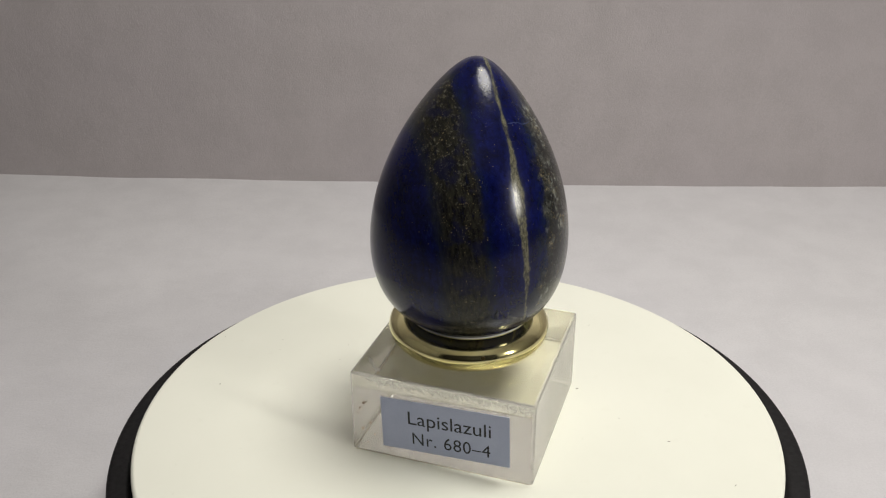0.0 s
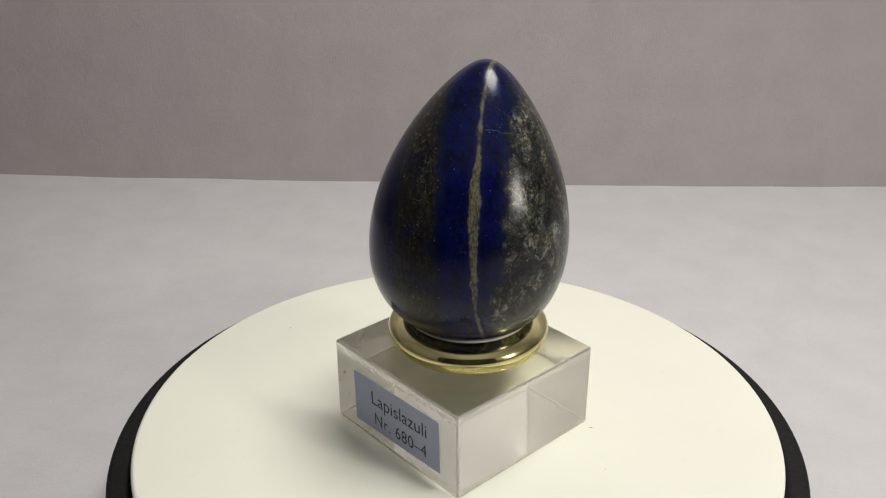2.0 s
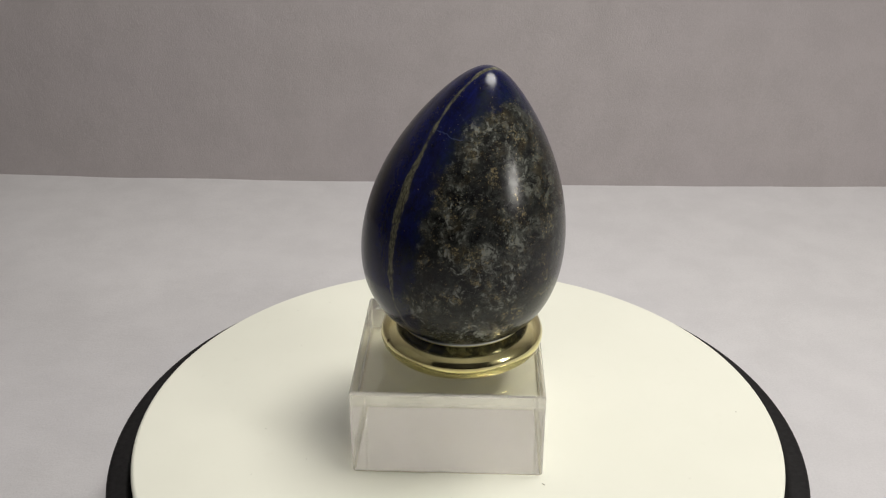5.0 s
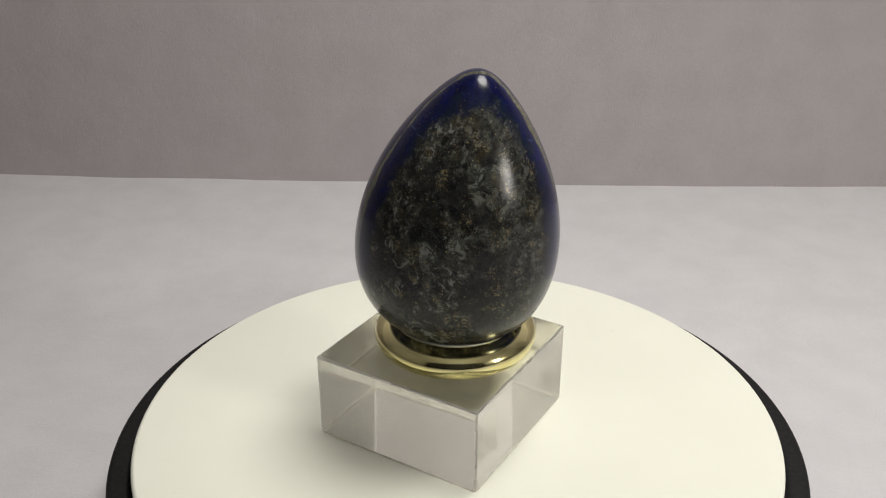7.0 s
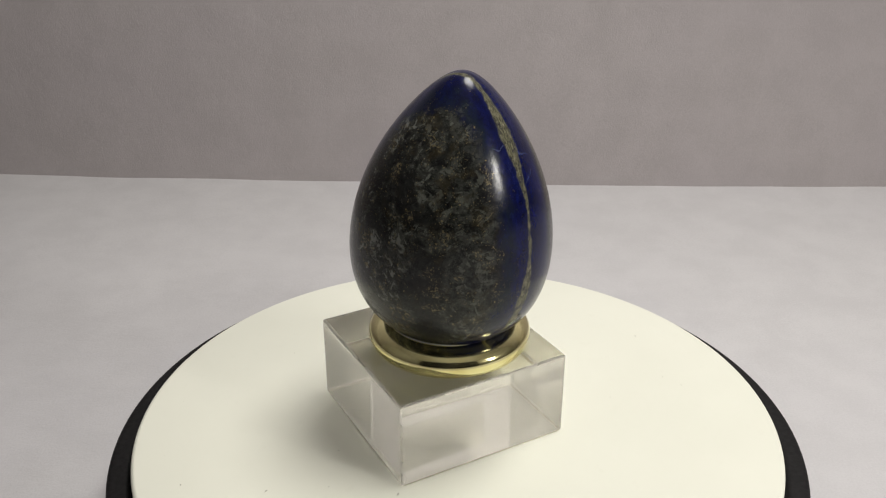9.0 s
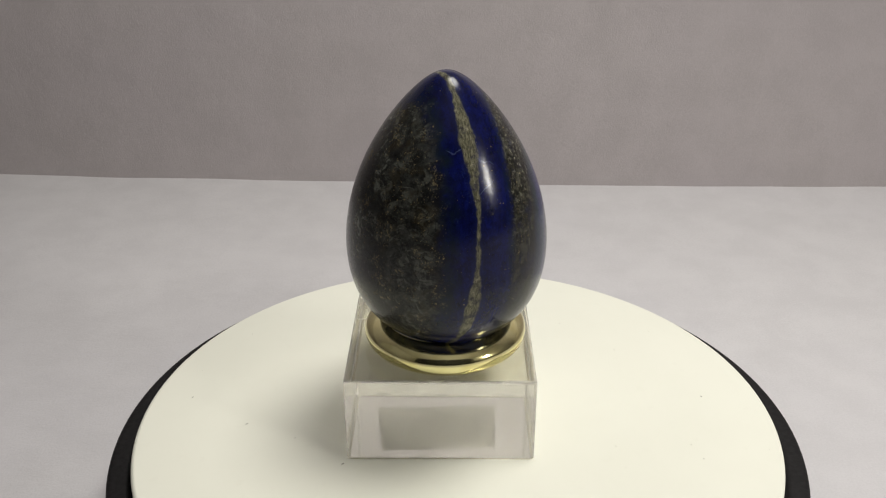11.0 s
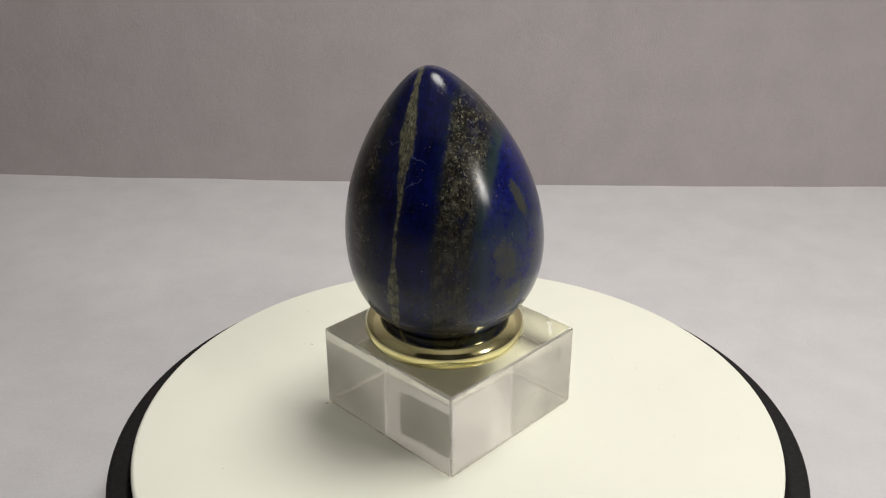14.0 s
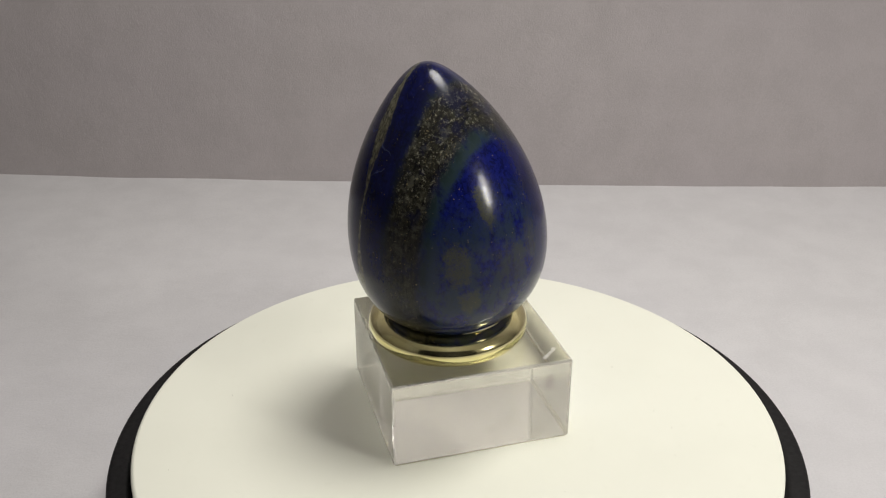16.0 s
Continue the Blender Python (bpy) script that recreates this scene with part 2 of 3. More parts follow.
    vein = m.mix(m.step(vein_grain, 0.36, 0.64), (0.048, 0.047, 0.030), (0.150, 0.143, 0.095))
    vein = m.mix(m.step(crystals, 0.56, 0.70, 0.0, 0.8), vein, (0.33, 0.31, 0.22))
    vein = m.mix(m.step(lumps, 0.50, 0.34, 0.0, 0.65), vein, (0.030, 0.026, 0.012))
    halo = m.step(m.math("SUBTRACT", off, width), 1.0, 0.0, 0.0, 0.35)

    colour = m.mix(halo, blue, (0.012, 0.016, 0.055))
    fringe = m.math("MAXIMUM", m.math("MULTIPLY", m.step(edge_bed, 3.4, 1.2), m.step(edge_bed, -9.0, -6.6)), m.step(m.math("ADD", m.math("ADD", edge_bed, ragged), spread), 11.6, 13.8))
    colour = m.mix(m.math("MULTIPLY", fringe, m.step(clot, 0.40, 0.60, 0.15, 0.75)), colour, (0.0075, 0.0135, 0.017))
    colour = m.mix(in_band, colour, band)
    colour = m.mix(in_grey, colour, grey)
    colour = m.mix(in_vein, colour, vein)

    # hairline healed cracks on either side of the vein
    def crack(height, slope, low, high, where, seed):
        line = m.math("ADD", m.math("MULTIPLY", bed, slope), centred(m.noise(mm, 0.24 + seed, 3.0, 0.6), 3.2))
        gap = m.math("ABSOLUTE", m.math("SUBTRACT", m.math("SUBTRACT", up, height), line))
        span = m.math("MULTIPLY", m.step(bed, low, low + 0.6), m.step(bed, high, high - 0.6))
        return m.math("MULTIPLY", m.math("MULTIPLY", m.step(gap, 0.14, 0.04, 0.0, 0.32), span), where)

    near = m.step(side, 0.0, -2.0)
    away = m.step(side, 0.0, 2.0)
    for args in ((47.2, 0.02, 9.2, 15.0, near, 0.0), (42.5, 0.50, 4.2, 8.0, away, 0.03), (43.6, -0.30, 4.8, 8.6, away, 0.06), (49.5, -0.1, 10.0, 13.0, away, 0.09)):
        colour = m.mix(crack(*args), colour, (0.085, 0.11, 0.24))

    # pyrite: scattered brassy grains, thick in the band and the grey
    bent = m.node("ShaderNodeVectorMath", operation="MULTIPLY_ADD")
    m.put(bent.inputs[0], m.noise(mm, 3.0, 2.0, 0.6, "Color"))
    bent.inputs[1].default_value = (0.5, 0.5, 0.5)
    m.put(bent.inputs[2], mm)
    cluster = m.noise(mm, 0.38, 4.0, 0.68)
    rich = m.math("ADD", m.math("MULTIPLY", in_band, 0.13), m.math("MULTIPLY", in_grey, 0.24))
    rich = m.math("ADD", m.math("MULTIPLY", rich, m.step(up, 14.0, 52.0, 0.5, 1.5)), 0.04)
    rich = m.math("MULTIPLY", rich, m.step(cluster, 0.46, 0.68, 0.03, 2.2))
    fleck = 0.0
    for scale, small, large in ((1.5, 0.06, 0.34), (3.6, 0.10, 0.44)):
        parts = m.node("ShaderNodeSeparateColor")
        m.put(parts.inputs[0], m.cells(bent.outputs[0], scale, "Color"))
        chosen = m.math("LESS_THAN", parts.outputs[0], rich)
        size = m.step(parts.outputs[1], 0.0, 1.0, small, large)
        dot_mask = m.math("MULTIPLY", chosen, m.step(m.math("SUBTRACT", size, m.cells(bent.outputs[0], scale)), 0.0, 0.16))
        fleck = m.math("MAXIMUM", fleck, dot_mask)
    nest = m.math("MULTIPLY", m.step(m.noise(mm, 0.21, 2.0), 0.56, 0.64), m.step(m.noise(mm, 1.6, 3.0, 0.7, distort=0.8), 0.54, 0.60))
    fleck = m.math("MAXIMUM", fleck, m.math("MULTIPLY", m.math("MULTIPLY", nest, in_grey), 0.6))
    fleck = m.math("MULTIPLY", fleck, m.step(in_vein, 0.6, 0.2))
    colour = m.mix(m.math("MULTIPLY", fleck, 0.6), colour, (0.46, 0.37, 0.19))

    pits = m.noise(mm, 1.3, 3.0)
    m.bump(m.math("ADD", m.math("MULTIPLY", pits, 0.3), m.math("MULTIPLY", m.math("MULTIPLY", m.math("MAXIMUM", in_grey, in_band), crystals), 1.1)), 0.07, 0.0003)
    rough = m.math("ADD", m.step(pits, 0.35, 0.7, 0.15, 0.22), m.math("MULTIPLY", m.math("MAXIMUM", in_grey, in_band), m.step(crystals, 0.38, 0.62, 0.0, 0.07)))
    return m.surface(Base_Color=colour, Metallic=m.math("MULTIPLY", fleck, 0.5), Roughness=rough, IOR=1.5, Specular_IOR_Level=0.26)


FELT_TABLE = felt_material("pale_grey_felt", (0.655, 0.643, 0.66), (0.595, 0.583, 0.60), (0.615, 0.603, 0.64))
FELT_WALL = felt_material("grey_felt", (0.492, 0.455, 0.462), (0.442, 0.408, 0.413), (0.462, 0.423, 0.447))
PALE_PAINT = paint_material("pale_wall_paint", (0.87, 0.83, 0.87))
CEILING_PAINT = paint_material("white_ceiling_paint", (0.80, 0.79, 0.77))
DARK_PAINT = paint_material("dark_wall_paint", (0.035, 0.035, 0.04))
FLOOR_PAINT = paint_material("grey_floor", (0.22, 0.20, 0.18))
PLATE = plate_material()
BLACK = black_material()
BRASS = brass_material()
# Tint darkened to paint the shade that the block's missing shadow leaves out
ACRYLIC = acrylic_material("polished_acrylic", (0.62, 0.60, 0.52), 0.03, 1.0, 0.03, 0.03)
SATIN = acrylic_material("satin_acrylic", (0.98, 0.965, 0.92), 0.08, 0.97, 0.05, 0.10)
SAWN = acrylic_material("sawn_acrylic_edge", (0.95, 0.94, 0.89), 0.20, 0.96, 0.24, 0.05)
FROSTING = haze_material()
SCUFF = frost_material("scuffed_acrylic", (0.90, 0.89, 0.86), 0.55)
SMUDGE = frost_material("greasy_smudge", (0.22, 0.205, 0.165), 0.28)
PAPER = paper_material()
PAPER_BACK = plain_material("white_paper", (0.84, 0.82, 0.80), 0.8)
GLUE = plain_material("dried_glue", (0.33, 0.31, 0.25), 0.5)
INK = plain_material("black_ink", (0.008, 0.009, 0.018), 0.5)
GLINT_WHITE = plain_material("glint_white", (0.92, 0.91, 0.89), 0.3)
TARNISH = plain_material("tarnished_brass", (0.16, 0.12, 0.05), 0.35, 1.0)
SPECK = plain_material("dark_dust", (0.20, 0.18, 0.13), 0.8)
CONTACT_SHADE = plain_material("edge_contact_shade", (0.42, 0.39, 0.29), 0.8)
RUST = plain_material("brown_grit", (0.26, 0.16, 0.085), 0.8)
LAPIS = lapis_material()


# ---- mesh helpers ----
def mesh_of(bm, name, material, smooth=False):
    bmesh.ops.recalc_face_normals(bm, faces=bm.faces)
    data = bpy.data.meshes.new(name)
    bm.to_mesh(data)
    bm.free()
    data.materials.append(material)
    if smooth:
        for polygon in data.polygons:
            polygon.use_smooth = True
    return data


def part(name, bm, material, parent=None, label="", smooth=False):
    ob = new(name, mesh_of(bm, name, material, smooth))
    ob.parent = parent
    return tagged(ob, label)


def lathe(profile, steps, ripple=None):
    """Turns a profile of (radius, height) about z; a radius of 0 closes it."""
    bm = bmesh.new()
    rings = []
    for r, z in profile:
        if r < 1e-7:
            rings.append([bm.verts.new((0, 0, z))])
        else:
            rings.append([bm.verts.new((r * math.cos(a) * (ripple(a) if ripple else 1), r * math.sin(a) * (ripple(a) if ripple else 1), z))
                          for a in (2 * math.pi * i / steps for i in range(steps))])
    for low, high in zip(rings, rings[1:]):
        for i in range(steps):
            j = (i + 1) % steps
            corner = [low[i % len(low)], low[j % len(low)], high[j % len(high)], high[i % len(high)]]
            kept = []
            for v in corner:
                if v not in kept:
                    kept.append(v)
            if len(kept) > 2:
                bm.faces.new(kept)
    return bm


def box(x0, x1, y0, y1, z0, z1, bevel=0.0, segments=2):
    bm = bmesh.new()
    bmesh.ops.create_cube(bm, size=1.0, matrix=Matrix.Translation(((x0 + x1) / 2, (y0 + y1) / 2, (z0 + z1) / 2)) @ Matrix.Diagonal((x1 - x0, y1 - y0, z1 - z0, 1)))
    if bevel:
        bmesh.ops.bevel(bm, geom=bm.edges[:], offset=bevel, segments=segments, affect="EDGES", profile=0.6)
    return bm


def structure(name, bm, material, label, category, smooth=False):
    return tagged(part(name, bm, material, None, label, smooth), "", category, "", "structure")


# ---- the room ----
def bow(x):
    x = max(-0.30, min(0.30, x))
    return 0.2153 - 0.0225 * x + 0.0879 * x * x


def vignette_lean(x, z):
    """How far the upper corners lean forward, shaped to darken them like lens vignetting."""
    x = max(-0.30, min(0.30, x))
    return 35.0 * x * x * max(0.0, min(0.10, z - TABLE_Z)) ** 2


def backdrop_wall():
    """The grey felt screen: it stands on the table's back edge, bows a little; its corners lean to mimic vignetting."""
    bm = bmesh.new()
    xs = [-1.0 + i / 30.0 for i in range(61)]
    # Cut low, out of view, so the block shows the pale wall above
    zs = [TABLE_Z - 0.02 + 0.015 * i for i in range(13)]
    rows = []
    for z in zs:
        rows.append([bm.verts.new((x, bow(x) - vignette_lean(x, z) + 0.0012 * noise.noise(Vector((x * 14, z * 9, 2.0))), z)) for x in xs])
    back = [[bm.verts.new((x, bow(x) - vignette_lean(x, z) + 0.02, z)) for x in xs] for z in (zs[0], zs[-1])]
    for a, b in zip(rows, rows[1:]):
        for i in range(60):
            bm.faces.new((a[i], a[i + 1], b[i + 1], b[i]))
    for i in range(60):
        bm.faces.new((back[0][i], back[1][i], back[1][i + 1], back[0][i + 1]))
        bm.faces.new((rows[0][i], back[0][i], back[0][i + 1], rows[0][i + 1]))
        bm.faces.new((rows[-1][i], rows[-1][i + 1], back[1][i + 1], back[1][i]))
    return structure("backdrop", bm, FELT_WALL, "low mid-grey felt backdrop standing behind the table top", "backdrop", True)


def table_cover():
    """A pale felt sheet with a faintly uneven surface."""
    bm = bmesh.new()
    n = 90
    grid = []
    for j in range(n + 1):
        y = -0.75 + (0.975 + 0.03) * j / n
        grid.append([bm.verts.new((x, y, TABLE_Z + 0.0004 * noise.noise(Vector((x * 30, y * 30, 0.0))))) for x in (-1.0 + 2.0 * i / n for i in range(n + 1))])
    for a, b in zip(grid, grid[1:]):
        for i in range(n):
            bm.faces.new((a[i], a[i + 1], b[i + 1], b[i]))
    rim = [e for e in bm.edges if e.is_boundary]
    made = bmesh.ops.extrude_edge_only(bm, edges=rim)
    for v in made["geom"]:
        if isinstance(v, bmesh.types.BMVert):
            v.co.z = -0.78
    return structure("table_top", bm, FELT_TABLE, "table covered to the floor with pale grey felt", "table", True)


def room():
    structure("floor", box(-1.6, 1.6, -1.9, 0.37, -0.83, -0.78), FLOOR_PAINT, "plain grey floor of the room", "floor")
    structure("ceiling", box(-1.6, 1.6, -1.9, 0.37, 1.62, 1.67), CEILING_PAINT, "plain white ceiling of the room", "ceiling")
    # Unseen, added close behind as a bright surface for the block to show
    structure("wall_north", box(-1.6, 1.6, 0.27, 0.37, -0.78, 1.62), PALE_PAINT, "unseen pale wall behind the backdrop, added to brighten the block's faces", "wall")
    # Unseen, made dark to give the ring the camera and operator's dark reflection
    structure("wall_south", box(-1.6, 1.6, -1.90, -1.80, -0.78, 1.62), DARK_PAINT, "unseen dark wall, standing in for the camera and operator in reflections", "wall")
    structure("wall_east", box(1.5, 1.6, -1.80, 0.27, -0.78, 1.62), CEILING_PAINT, "plain white wall of the room", "wall")
    structure("wall_west", box(-1.6, -1.5, -1.80, 0.27, -0.78, 1.62), CEILING_PAINT, "plain white wall of the room", "wall")


backdrop_wall()
table_cover()
room()

# ---- the turntable ----
HUB = (0.00020, -0.00173)
PLATE_R = 0.07245


def arc(cx, cz, r, start, end, n):
    return [(cx + r * math.cos(radians(start + (end - start) * i / n)), cz + r * math.sin(radians(start + (end - start) * i / n))) for i in range(n + 1)]


def turntable():
    base = tagged(new("turntable"), "motorised turntable, black rounded base under a cream-white plate", "turntable")
    base.location = (HUB[0], HUB[1], TABLE_Z)
    h = -TABLE_Z
    shell = [(0, 0.0035), (0.0745, 0.0035), (0.0762, 0.006), (0.0772, h - 0.011)] + arc(0.0770, h - 0.0051, 0.0011, 0, 90, 8) + [(0.0745, h - 0.0039), (0.0729, h - 0.0039), (0.0729, h - 0.0075), (0, h - 0.0075)]
    part("housing", lathe(shell, 192), BLACK, base, "", True)
    for i in range(3):
        a = radians(90 + 120 * i)
        foot = part("rubber_foot", lathe([(0, 0), (0.006, 0), (0.0066, 0.001), (0.0066, 0.0035), (0, 0.0035)], 24), BLACK, base)
        foot.location = (0.062 * math.cos(a), 0.062 * math.sin(a), 0)
    return base


def turntable_plate(parent):
    edge = arc(PLATE_R - 0.0010, -0.0010, 0.0010, 90, 0, 6)
    return part("plate", lathe([(0, 0)] + [(0.02, 0), (0.05, 0)] + edge + [(PLATE_R - 0.0003, -0.0042), (PLATE_R - 0.004, -0.0045), (0.012, -0.0045), (0.012, -0.0074), (0, -0.0074)], 192), PLATE, parent, "round cream-white plate with specks of dust", True)


# ---- the plinth ----
BLOCK_W, BLOCK_D, BLOCK_H = 0.04011, 0.03989, 0.01988
BLOCK_AT = (0.00341, -0.00122)


def text_mesh(words, width, cap, spacing, material, name):
    """Flat letters from the built-in font, fitted to a width and a capital height."""
    curve = bpy.data.curves.new(name, "FONT")
    curve.body, curve.size, curve.space_character = words, 1.0, spacing
    temp = new(name, curve)
    bpy.context.view_layer.update()
    data = bpy.data.meshes.new_from_object(temp)
    bpy.data.objects.remove(temp)
    xs = [v.co.x for v in data.vertices]
    left, right = min(xs), max(xs)
    cap_height = 0.72
    for v in data.vertices:
        v.co = Vector(((v.co.x - left) * width / (right - left), v.co.y * cap / cap_height, 0))
    data.materials.clear()
    data.materials.append(material)
    return data


def plinth():
    ob = tagged(new("plinth"), "clear acrylic block plinth with a pale blue paper label", "plinth")
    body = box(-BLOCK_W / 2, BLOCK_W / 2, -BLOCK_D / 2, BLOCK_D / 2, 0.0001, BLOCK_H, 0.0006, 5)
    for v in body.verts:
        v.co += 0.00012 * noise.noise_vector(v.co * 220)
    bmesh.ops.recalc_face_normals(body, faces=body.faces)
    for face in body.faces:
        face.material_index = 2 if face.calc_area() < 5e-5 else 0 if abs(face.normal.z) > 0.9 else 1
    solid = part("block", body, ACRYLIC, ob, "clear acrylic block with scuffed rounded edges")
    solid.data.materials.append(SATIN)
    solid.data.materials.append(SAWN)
    solid.visible_shadow = False  # casts no shadow, as clear acrylic passes light; the frosting films shade instead
    # added films of frosting: they pale the sides and throw the block's partial shadow
    for along, across, turn in ((BLOCK_W, BLOCK_D, 0), (BLOCK_D, BLOCK_W, 90), (BLOCK_W, BLOCK_D, 180), (BLOCK_D, BLOCK_W, 270)):
        half = along / 2 - 0.0004
        film = part("frosting", box(-half, half, -across / 2 - 0.00007, -across / 2 - 0.00003, 0.0005, BLOCK_H - 0.0005), FROSTING, ob, "thin whitish haze on the side")
        film.matrix_basis = pose(0, 0, 0, 0, 0, turn)
    # brownish strips that paint the contact shade under the rounded lower edges
    for along, across, turn in ((BLOCK_W, BLOCK_D, 0), (BLOCK_D, BLOCK_W, 90), (BLOCK_W, BLOCK_D, 180), (BLOCK_D, BLOCK_W, 270)):
        line = bmesh.new()
        steps = 40
        cut = []
        for i in range(steps + 1):
            x = (along - 0.0012) * (i / steps - 0.5)
            out = across / 2 - 0.00016 + 0.00012 * noise.noise(Vector((x * 900, turn * 1.7, 3.0)))
            tall = 0.00022 + 0.00008 * noise.noise(Vector((x * 1300, turn * 2.3, 8.0)))
            cut.append([line.verts.new(c) for c in ((x, -out, 0.00002), (x, -out, tall * 0.6), (x, -out + 0.0003, tall), (x, -out + 0.0005, 0.00002))])
        for a, b in zip(cut, cut[1:]):
            for k in range(4):
                line.faces.new((a[k], a[(k + 1) % 4], b[(k + 1) % 4], b[k]))
        line.faces.new(cut[0])
        line.faces.new(cut[-1])
        contact_strip = part("contact_line", line, CONTACT_SHADE, ob, "brownish strip for contact shade along the lower edge")
        contact_strip.matrix_basis = pose(0, 0, 0, 0, 0, turn)
    front = -BLOCK_D / 2
    tilt = 2.0

    def on_face(child, u, w, gap):
        child.matrix_basis = pose(u, front - gap, w, 90, 0, 0) @ pose(0, 0, 0, 0, 0, tilt)

    sheet = part("label", box(-0.0140, 0.0140, -0.00622, 0.00622, 0.0, 0.00010), PAPER, ob, "pale blue paper label with printed black words")
    on_face(sheet, 0.0010, 0.00955, 0.00022)
    lining = part("label_back", box(-0.0139, 0.0139, -0.00612, 0.00612, -0.00006, -0.00002), PAPER_BACK, sheet, "white back of the paper label")
    blot = bmesh.new()
    rim = []
    for i in range(40):
        a = 2 * math.pi * i / 40
        wob = 1 + 0.16 * noise.noise(Vector((math.cos(a) * 1.6, math.sin(a) * 1.6, 5.0)))
        c, s = math.cos(a), math.sin(a)
        rim.append(blot.verts.new((0.0090 * wob * math.copysign(abs(c) ** 0.8, c), 0.0042 * wob * math.copysign(abs(s) ** 0.8, s), 0)))
    blot.faces.new(rim)
    glue = part("glue_patch", blot, GLUE, sheet, "dried brownish glue behind the label")
    glue.location = (-0.0020, 0.0001, -0.00010)
    for words, width, cap, spacing, x, y in (("Lapislazuli", 0.0181, 0.00335, 1.0, -0.0080, 0.00045), ("Nr. 680\u20134", 0.0171, 0.0031, 1.08, -0.0072, -0.0045)):
        line = new("lettering", text_mesh(words, width, cap, spacing, INK, "lettering"))
        line.parent = sheet
        line.location = (x, y, 0.00013)
        tagged(line, "black printed letters")
    # the torn saw edge above the label
    strip = bmesh.new()
    rnd = random.Random(4)
    x = -BLOCK_W / 2 + 0.0035
    while x < BLOCK_W / 2 - 0.0012:
        wide = rnd.uniform(0.0006, 0.0018)
        drop = rnd.uniform(0.0007, 0.0021)
        lean = rnd.uniform(0.0002, 0.0009)
        top = BLOCK_H - 0.0006
        strip.faces.new([strip.verts.new(c) for c in ((x, front - 0.00010, top), (x + wide, front - 0.00010, top), (x + wide + lean, front - 0.00010, top - drop * 0.55), (x + wide * 0.6 + lean, front - 0.00010, top - drop))])
        x += wide * 0.97
    part("chipped_edge", strip, SCUFF, ob, "whitish chipped saw marks along the upper edge")
    # greasy smudges and scratches near the corners
    for place, wide, tall, seed in ((pose(-BLOCK_W / 2 - 0.00010, -0.0148, 0.0152, 90, 0, -90), 0.0009, 0.0021, 1.0), (pose(-BLOCK_W / 2 - 0.00010, -0.0118, 0.0030, 90, 0, -90), 0.0011, 0.0008, 2.0),
                                    (pose(-0.0172, -0.0150, BLOCK_H + 0.00004, 0, 0, 40), 0.0005, 0.0019, 3.0), (pose(-0.0150, -0.0174, BLOCK_H + 0.00004, 0, 0, 60), 0.0004, 0.0014, 4.0)):
        bm = bmesh.new()
        rim = []
        for i in range(18):
            a = 2 * math.pi * i / 18
            wob = 1 + 0.6 * noise.noise(Vector((math.cos(a) * 1.4, math.sin(a) * 1.4, seed)))
            rim.append(bm.verts.new((wide * wob * math.cos(a), tall * wob * math.sin(a), 0)))
        bm.faces.new(rim)
        smudge = part("smudge", bm, SMUDGE if seed < 2.5 else SCUFF, ob, "dull smudge")
        smudge.matrix_basis = place
    # grit in the face beside the label
    for u, w, r in ((-0.0158, 0.0078, 0.00034), (-0.0172, 0.0126, 0.00042), (-0.0181, 0.0112, 0.00034), (-0.0166, 0.0130, 0.00022), (-0.0176, 0.0060, 0.00030), (-0.0148, 0.0050, 0.00018), (-0.0186, 0.0098, 0.00026), (-0.0165, 0.0026, 0.00020)):
        bm = bmesh.new()
        bmesh.ops.create_icosphere(bm, subdivisions=1, radius=r)
        for v in bm.verts:
            v.co.y *= 0.3
            v.co += 0.6 * r * noise.noise_vector(v.co * 4000 + Vector((u * 3000, w * 3000, 0)))
        grit = part("grit", bm, RUST, ob)
        grit.location = (u, front - 0.00005, w)
    for u, w in ((0.0188, 0.0153), (0.0060, 0.0124)):
        bm = bmesh.new()
        bmesh.ops.create_icosphere(bm, subdivisions=1, radius=0.00016)
        grit = part("grit", bm, SPECK, ob)
        grit.location = (u, BLOCK_D / 2 + 0.00003, w)
    return ob


# ---- the brass ring ----
RING_AT = (-0.00093, 0.00245)
RING_SECTION = ((12.5, 0.6), (14.2, 0.05), (15.7, 0.3), (16.9, 1.15), (17.5, 2.3), (17.66, 3.4), (17.4, 4.4), (16.75, 5.3), (15.75, 6.05), (14.6, 6.55), (13.4, 6.8), (12.5, 6.7), (11.8, 6.2), (11.4, 5.0), (11.5, 2.5))


def smooth_loop(points, steps):
    """A closed curve through the points, in metres from millimetres."""
    n, out = len(points), []
    for i in range(n):
        p0, p1, p2, p3 = (Vector(points[(i + k) % n]) for k in (-1, 0, 1, 2))
        for j in range(steps):
            t = j / steps
            q = 0.5 * (2 * p1 + (p2 - p0) * t + (2 * p0 - 5 * p1 + 4 * p2 - p3) * t * t + (3 * p1 - p0 - 3 * p2 + p3) * t ** 3)
            out.append((q.x / 1000, q.y / 1000))
    return out + out[:1]


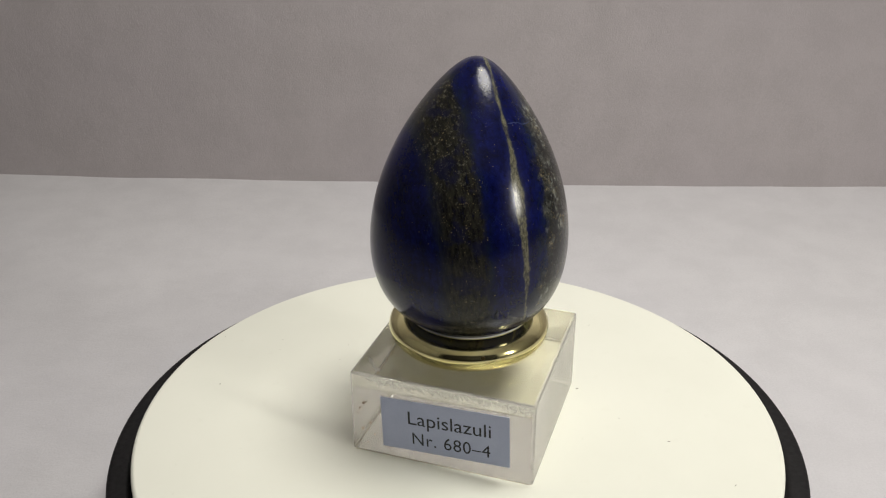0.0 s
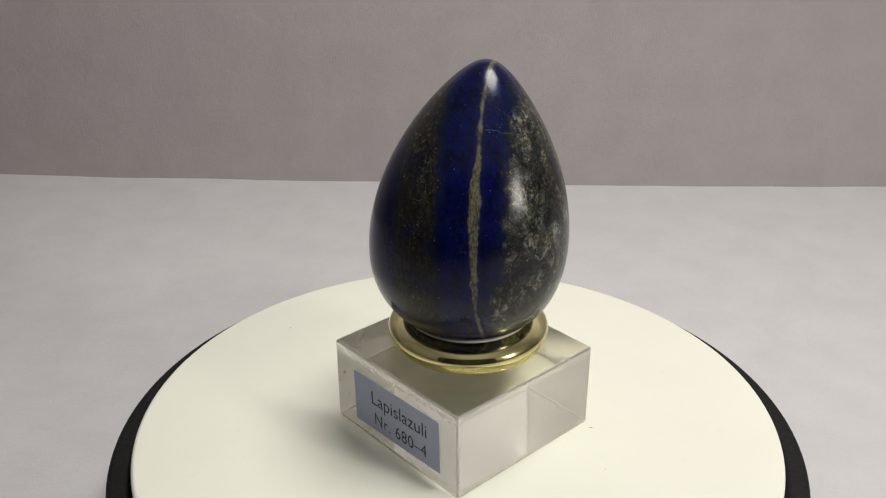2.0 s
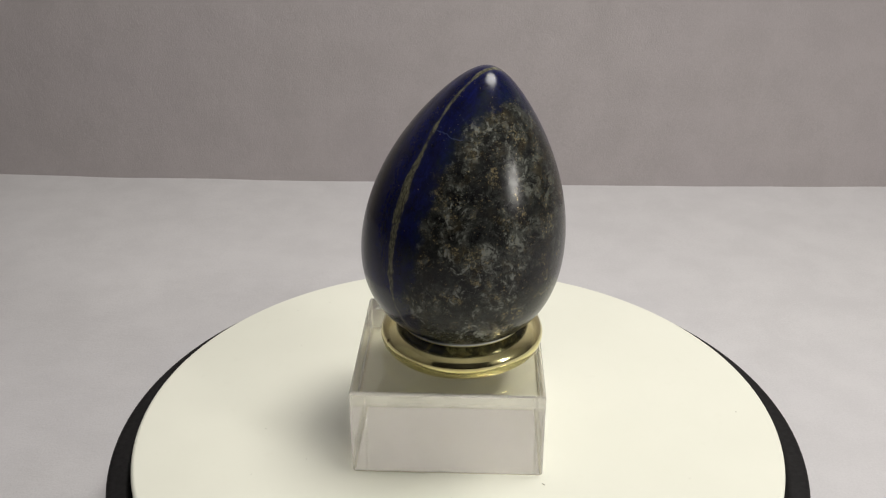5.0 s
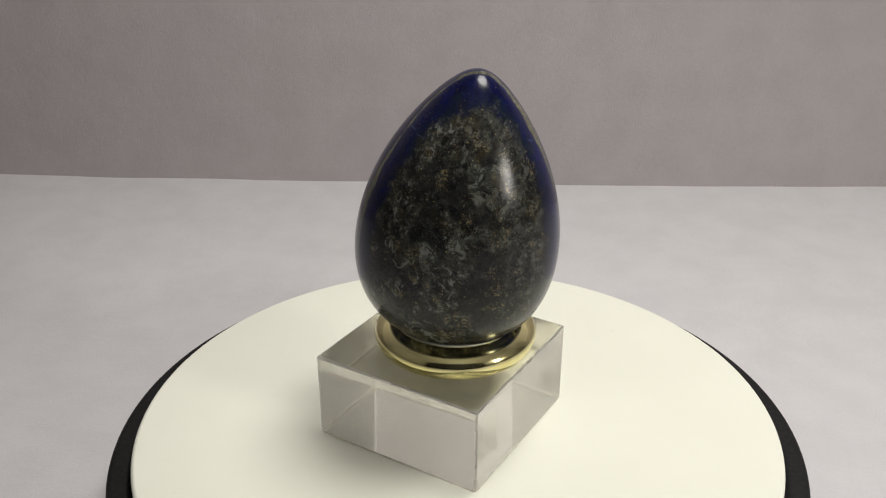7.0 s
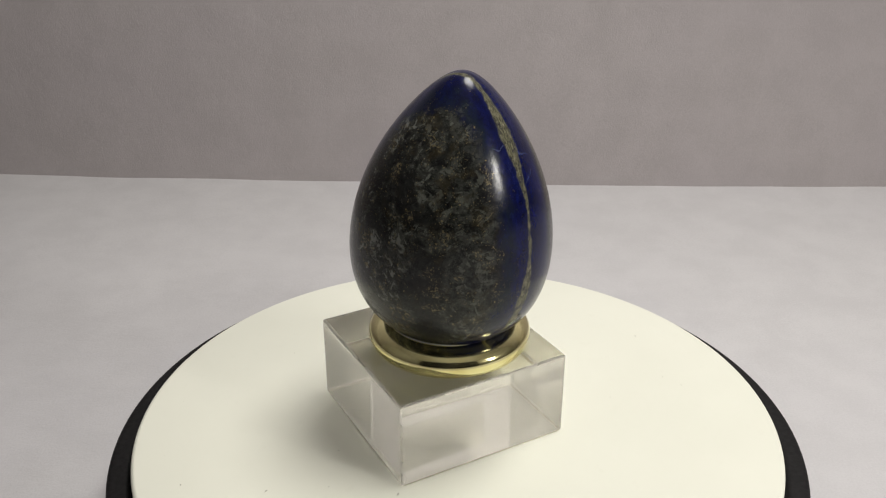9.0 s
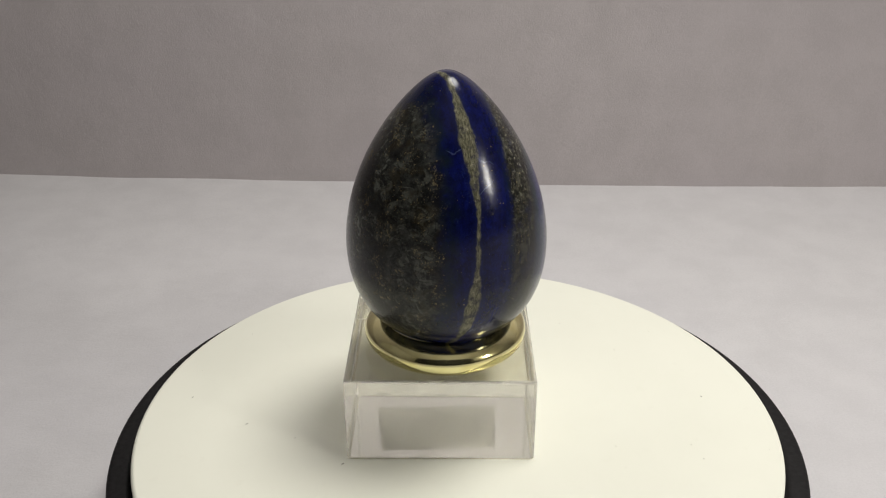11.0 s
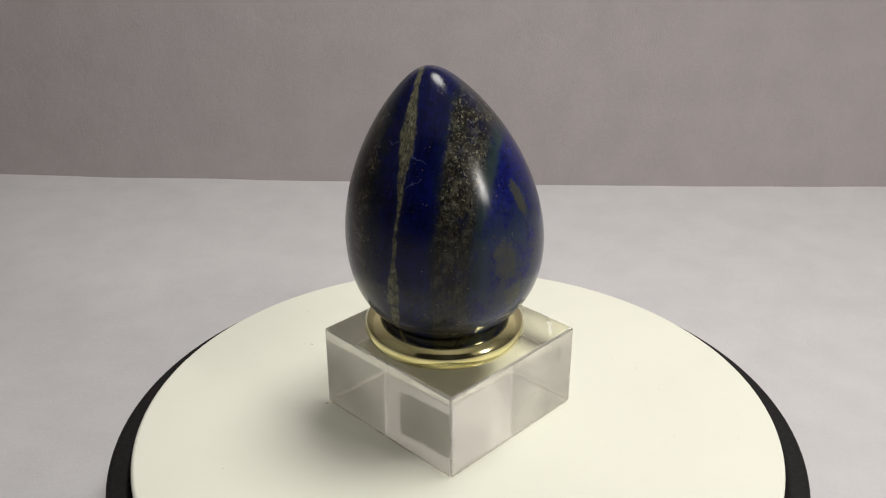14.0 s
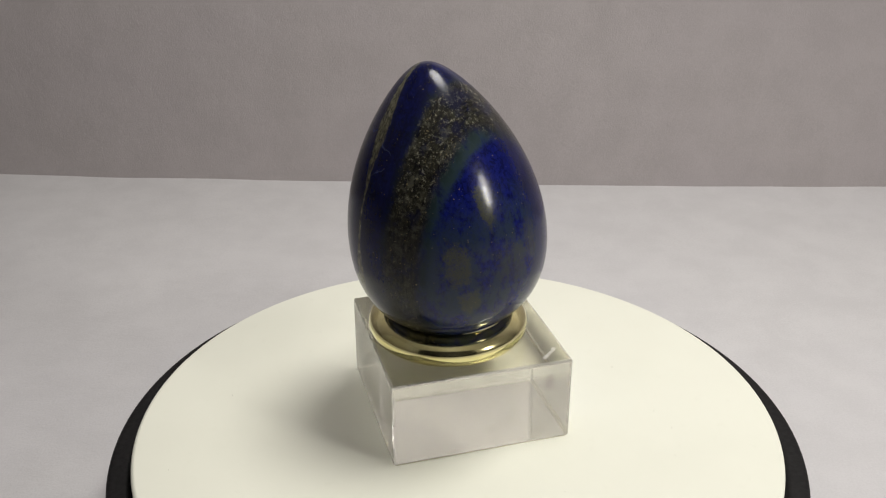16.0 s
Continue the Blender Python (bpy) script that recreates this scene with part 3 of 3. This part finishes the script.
def brass_ring():
    ob = tagged(new("brass_ring"), "polished brass ring holding the stone egg on the block", "ring")
    part("hoop", lathe(smooth_loop(RING_SECTION, 5), 180), BRASS, ob, "", True)
    # Added bead: stands in for the white line reflected where egg meets ring
    bead = [(0.01340 + 0.00016 * math.cos(2 * math.pi * i / 10), 0.00690 + 0.00016 * math.sin(2 * math.pi * i / 10)) for i in range(11)]
    part("glint_bead", lathe(bead, 120), GLINT_WHITE, ob, "thin pale bead standing in for a reflected white line", True)
    stamp = bmesh.new()
    for r, z in ((0.00042, 0.00002), (0.00020, 0.00008)):
        bmesh.ops.create_cone(stamp, segments=14, radius1=r, radius2=r * 0.8, depth=0.00008, cap_ends=True, matrix=Matrix.Translation((0, 0, z)))
    mark = part("stamp", stamp, TARNISH, ob, "tiny dark stamped mark")
    mark.matrix_basis = Matrix.Rotation(radians(-63), 4, "Z") @ Matrix.Translation((0.01740, 0, 0.00440)) @ Matrix.Rotation(radians(70), 4, "Y")
    return ob


# ---- the egg ----
EGG_L, EGG_W, EGG_C = 0.05896, 0.04043, (0.31215, 0.00103, 0.12616)
EGG_BASE = (-0.00107, -0.00021, 0.02330)
EGG_AXES = Matrix(((0.999992, 0.0, -0.0039), (0.000509, 0.991453, 0.130465), (0.003866, -0.130466, 0.991445)))


def stone_egg():
    profile = []
    n = 110
    for i in range(n + 1):
        f = math.pi * i / n
        c = math.cos(f)
        profile.append((EGG_W / 2 * math.sin(f) * (1 + EGG_C[0] * c + EGG_C[1] * c * c + EGG_C[2] * c ** 3) if 0 < i < n else 0, EGG_L * (1 - c) / 2))
    bm = lathe(profile, 200, lambda a: 1 - 0.0040 * math.cos(2 * a) - 0.0067 * math.sin(2 * a))
    ob = part("stone_egg", bm, LAPIS, None, "", True)
    return tagged(ob, "polished lapis lazuli egg, deep blue with grey matrix and gold veins", "egg")


stand = turntable()
plate = turntable_plate(stand)
block = plinth()
ring = brass_ring()
egg = stone_egg()


# ---- specks of dust on the plate ----
def dust():
    rnd = random.Random(11)
    bm = bmesh.new()
    for _ in range(26):
        a, r = rnd.uniform(0, 2 * math.pi), 0.07 * math.sqrt(rnd.uniform(0.16, 1.0))
        size = rnd.uniform(0.00006, 0.00014)
        made = bmesh.ops.create_icosphere(bm, subdivisions=1, radius=size)
        spin, long = rnd.uniform(0, math.pi), rnd.choice((1.0, 1.0, 1.3, 3.5))
        for v in made["verts"]:
            x, y = v.co.x * long, v.co.y
            v.co = Vector((r * math.cos(a) + x * math.cos(spin) - y * math.sin(spin), r * math.sin(a) + x * math.sin(spin) + y * math.cos(spin), 0.00005 + v.co.z * 0.35))
    return tagged(part("dust_specks", bm, SPECK, plate, "dark specks of dust"), "", "", "", "stuff")


dust()

# ---- how things move ----
START, RATE = -17.761, -14.7145


def motions():
    """The turntable turns evenly, and everything on it turns with it."""
    times = [0.5 * i for i in range(33)]
    on_block = pose(*BLOCK_AT, 0)
    seats = (
        (block, on_block, (0, 0, 0)),
        (ring, on_block @ pose(*RING_AT, BLOCK_H + 0.0001), (0, 0, 0)),
        (egg, on_block @ Matrix.Translation(EGG_BASE) @ EGG_AXES.to_4x4(), (0, 0, 0)),
        (plate, Matrix.Identity(4), (0, 0, -TABLE_Z)),
    )
    for thing, seat, hub in seats:
        walk(thing, [(t, pose(*hub, 0, 0, START + RATE * t) @ seat) for t in times])


motions()
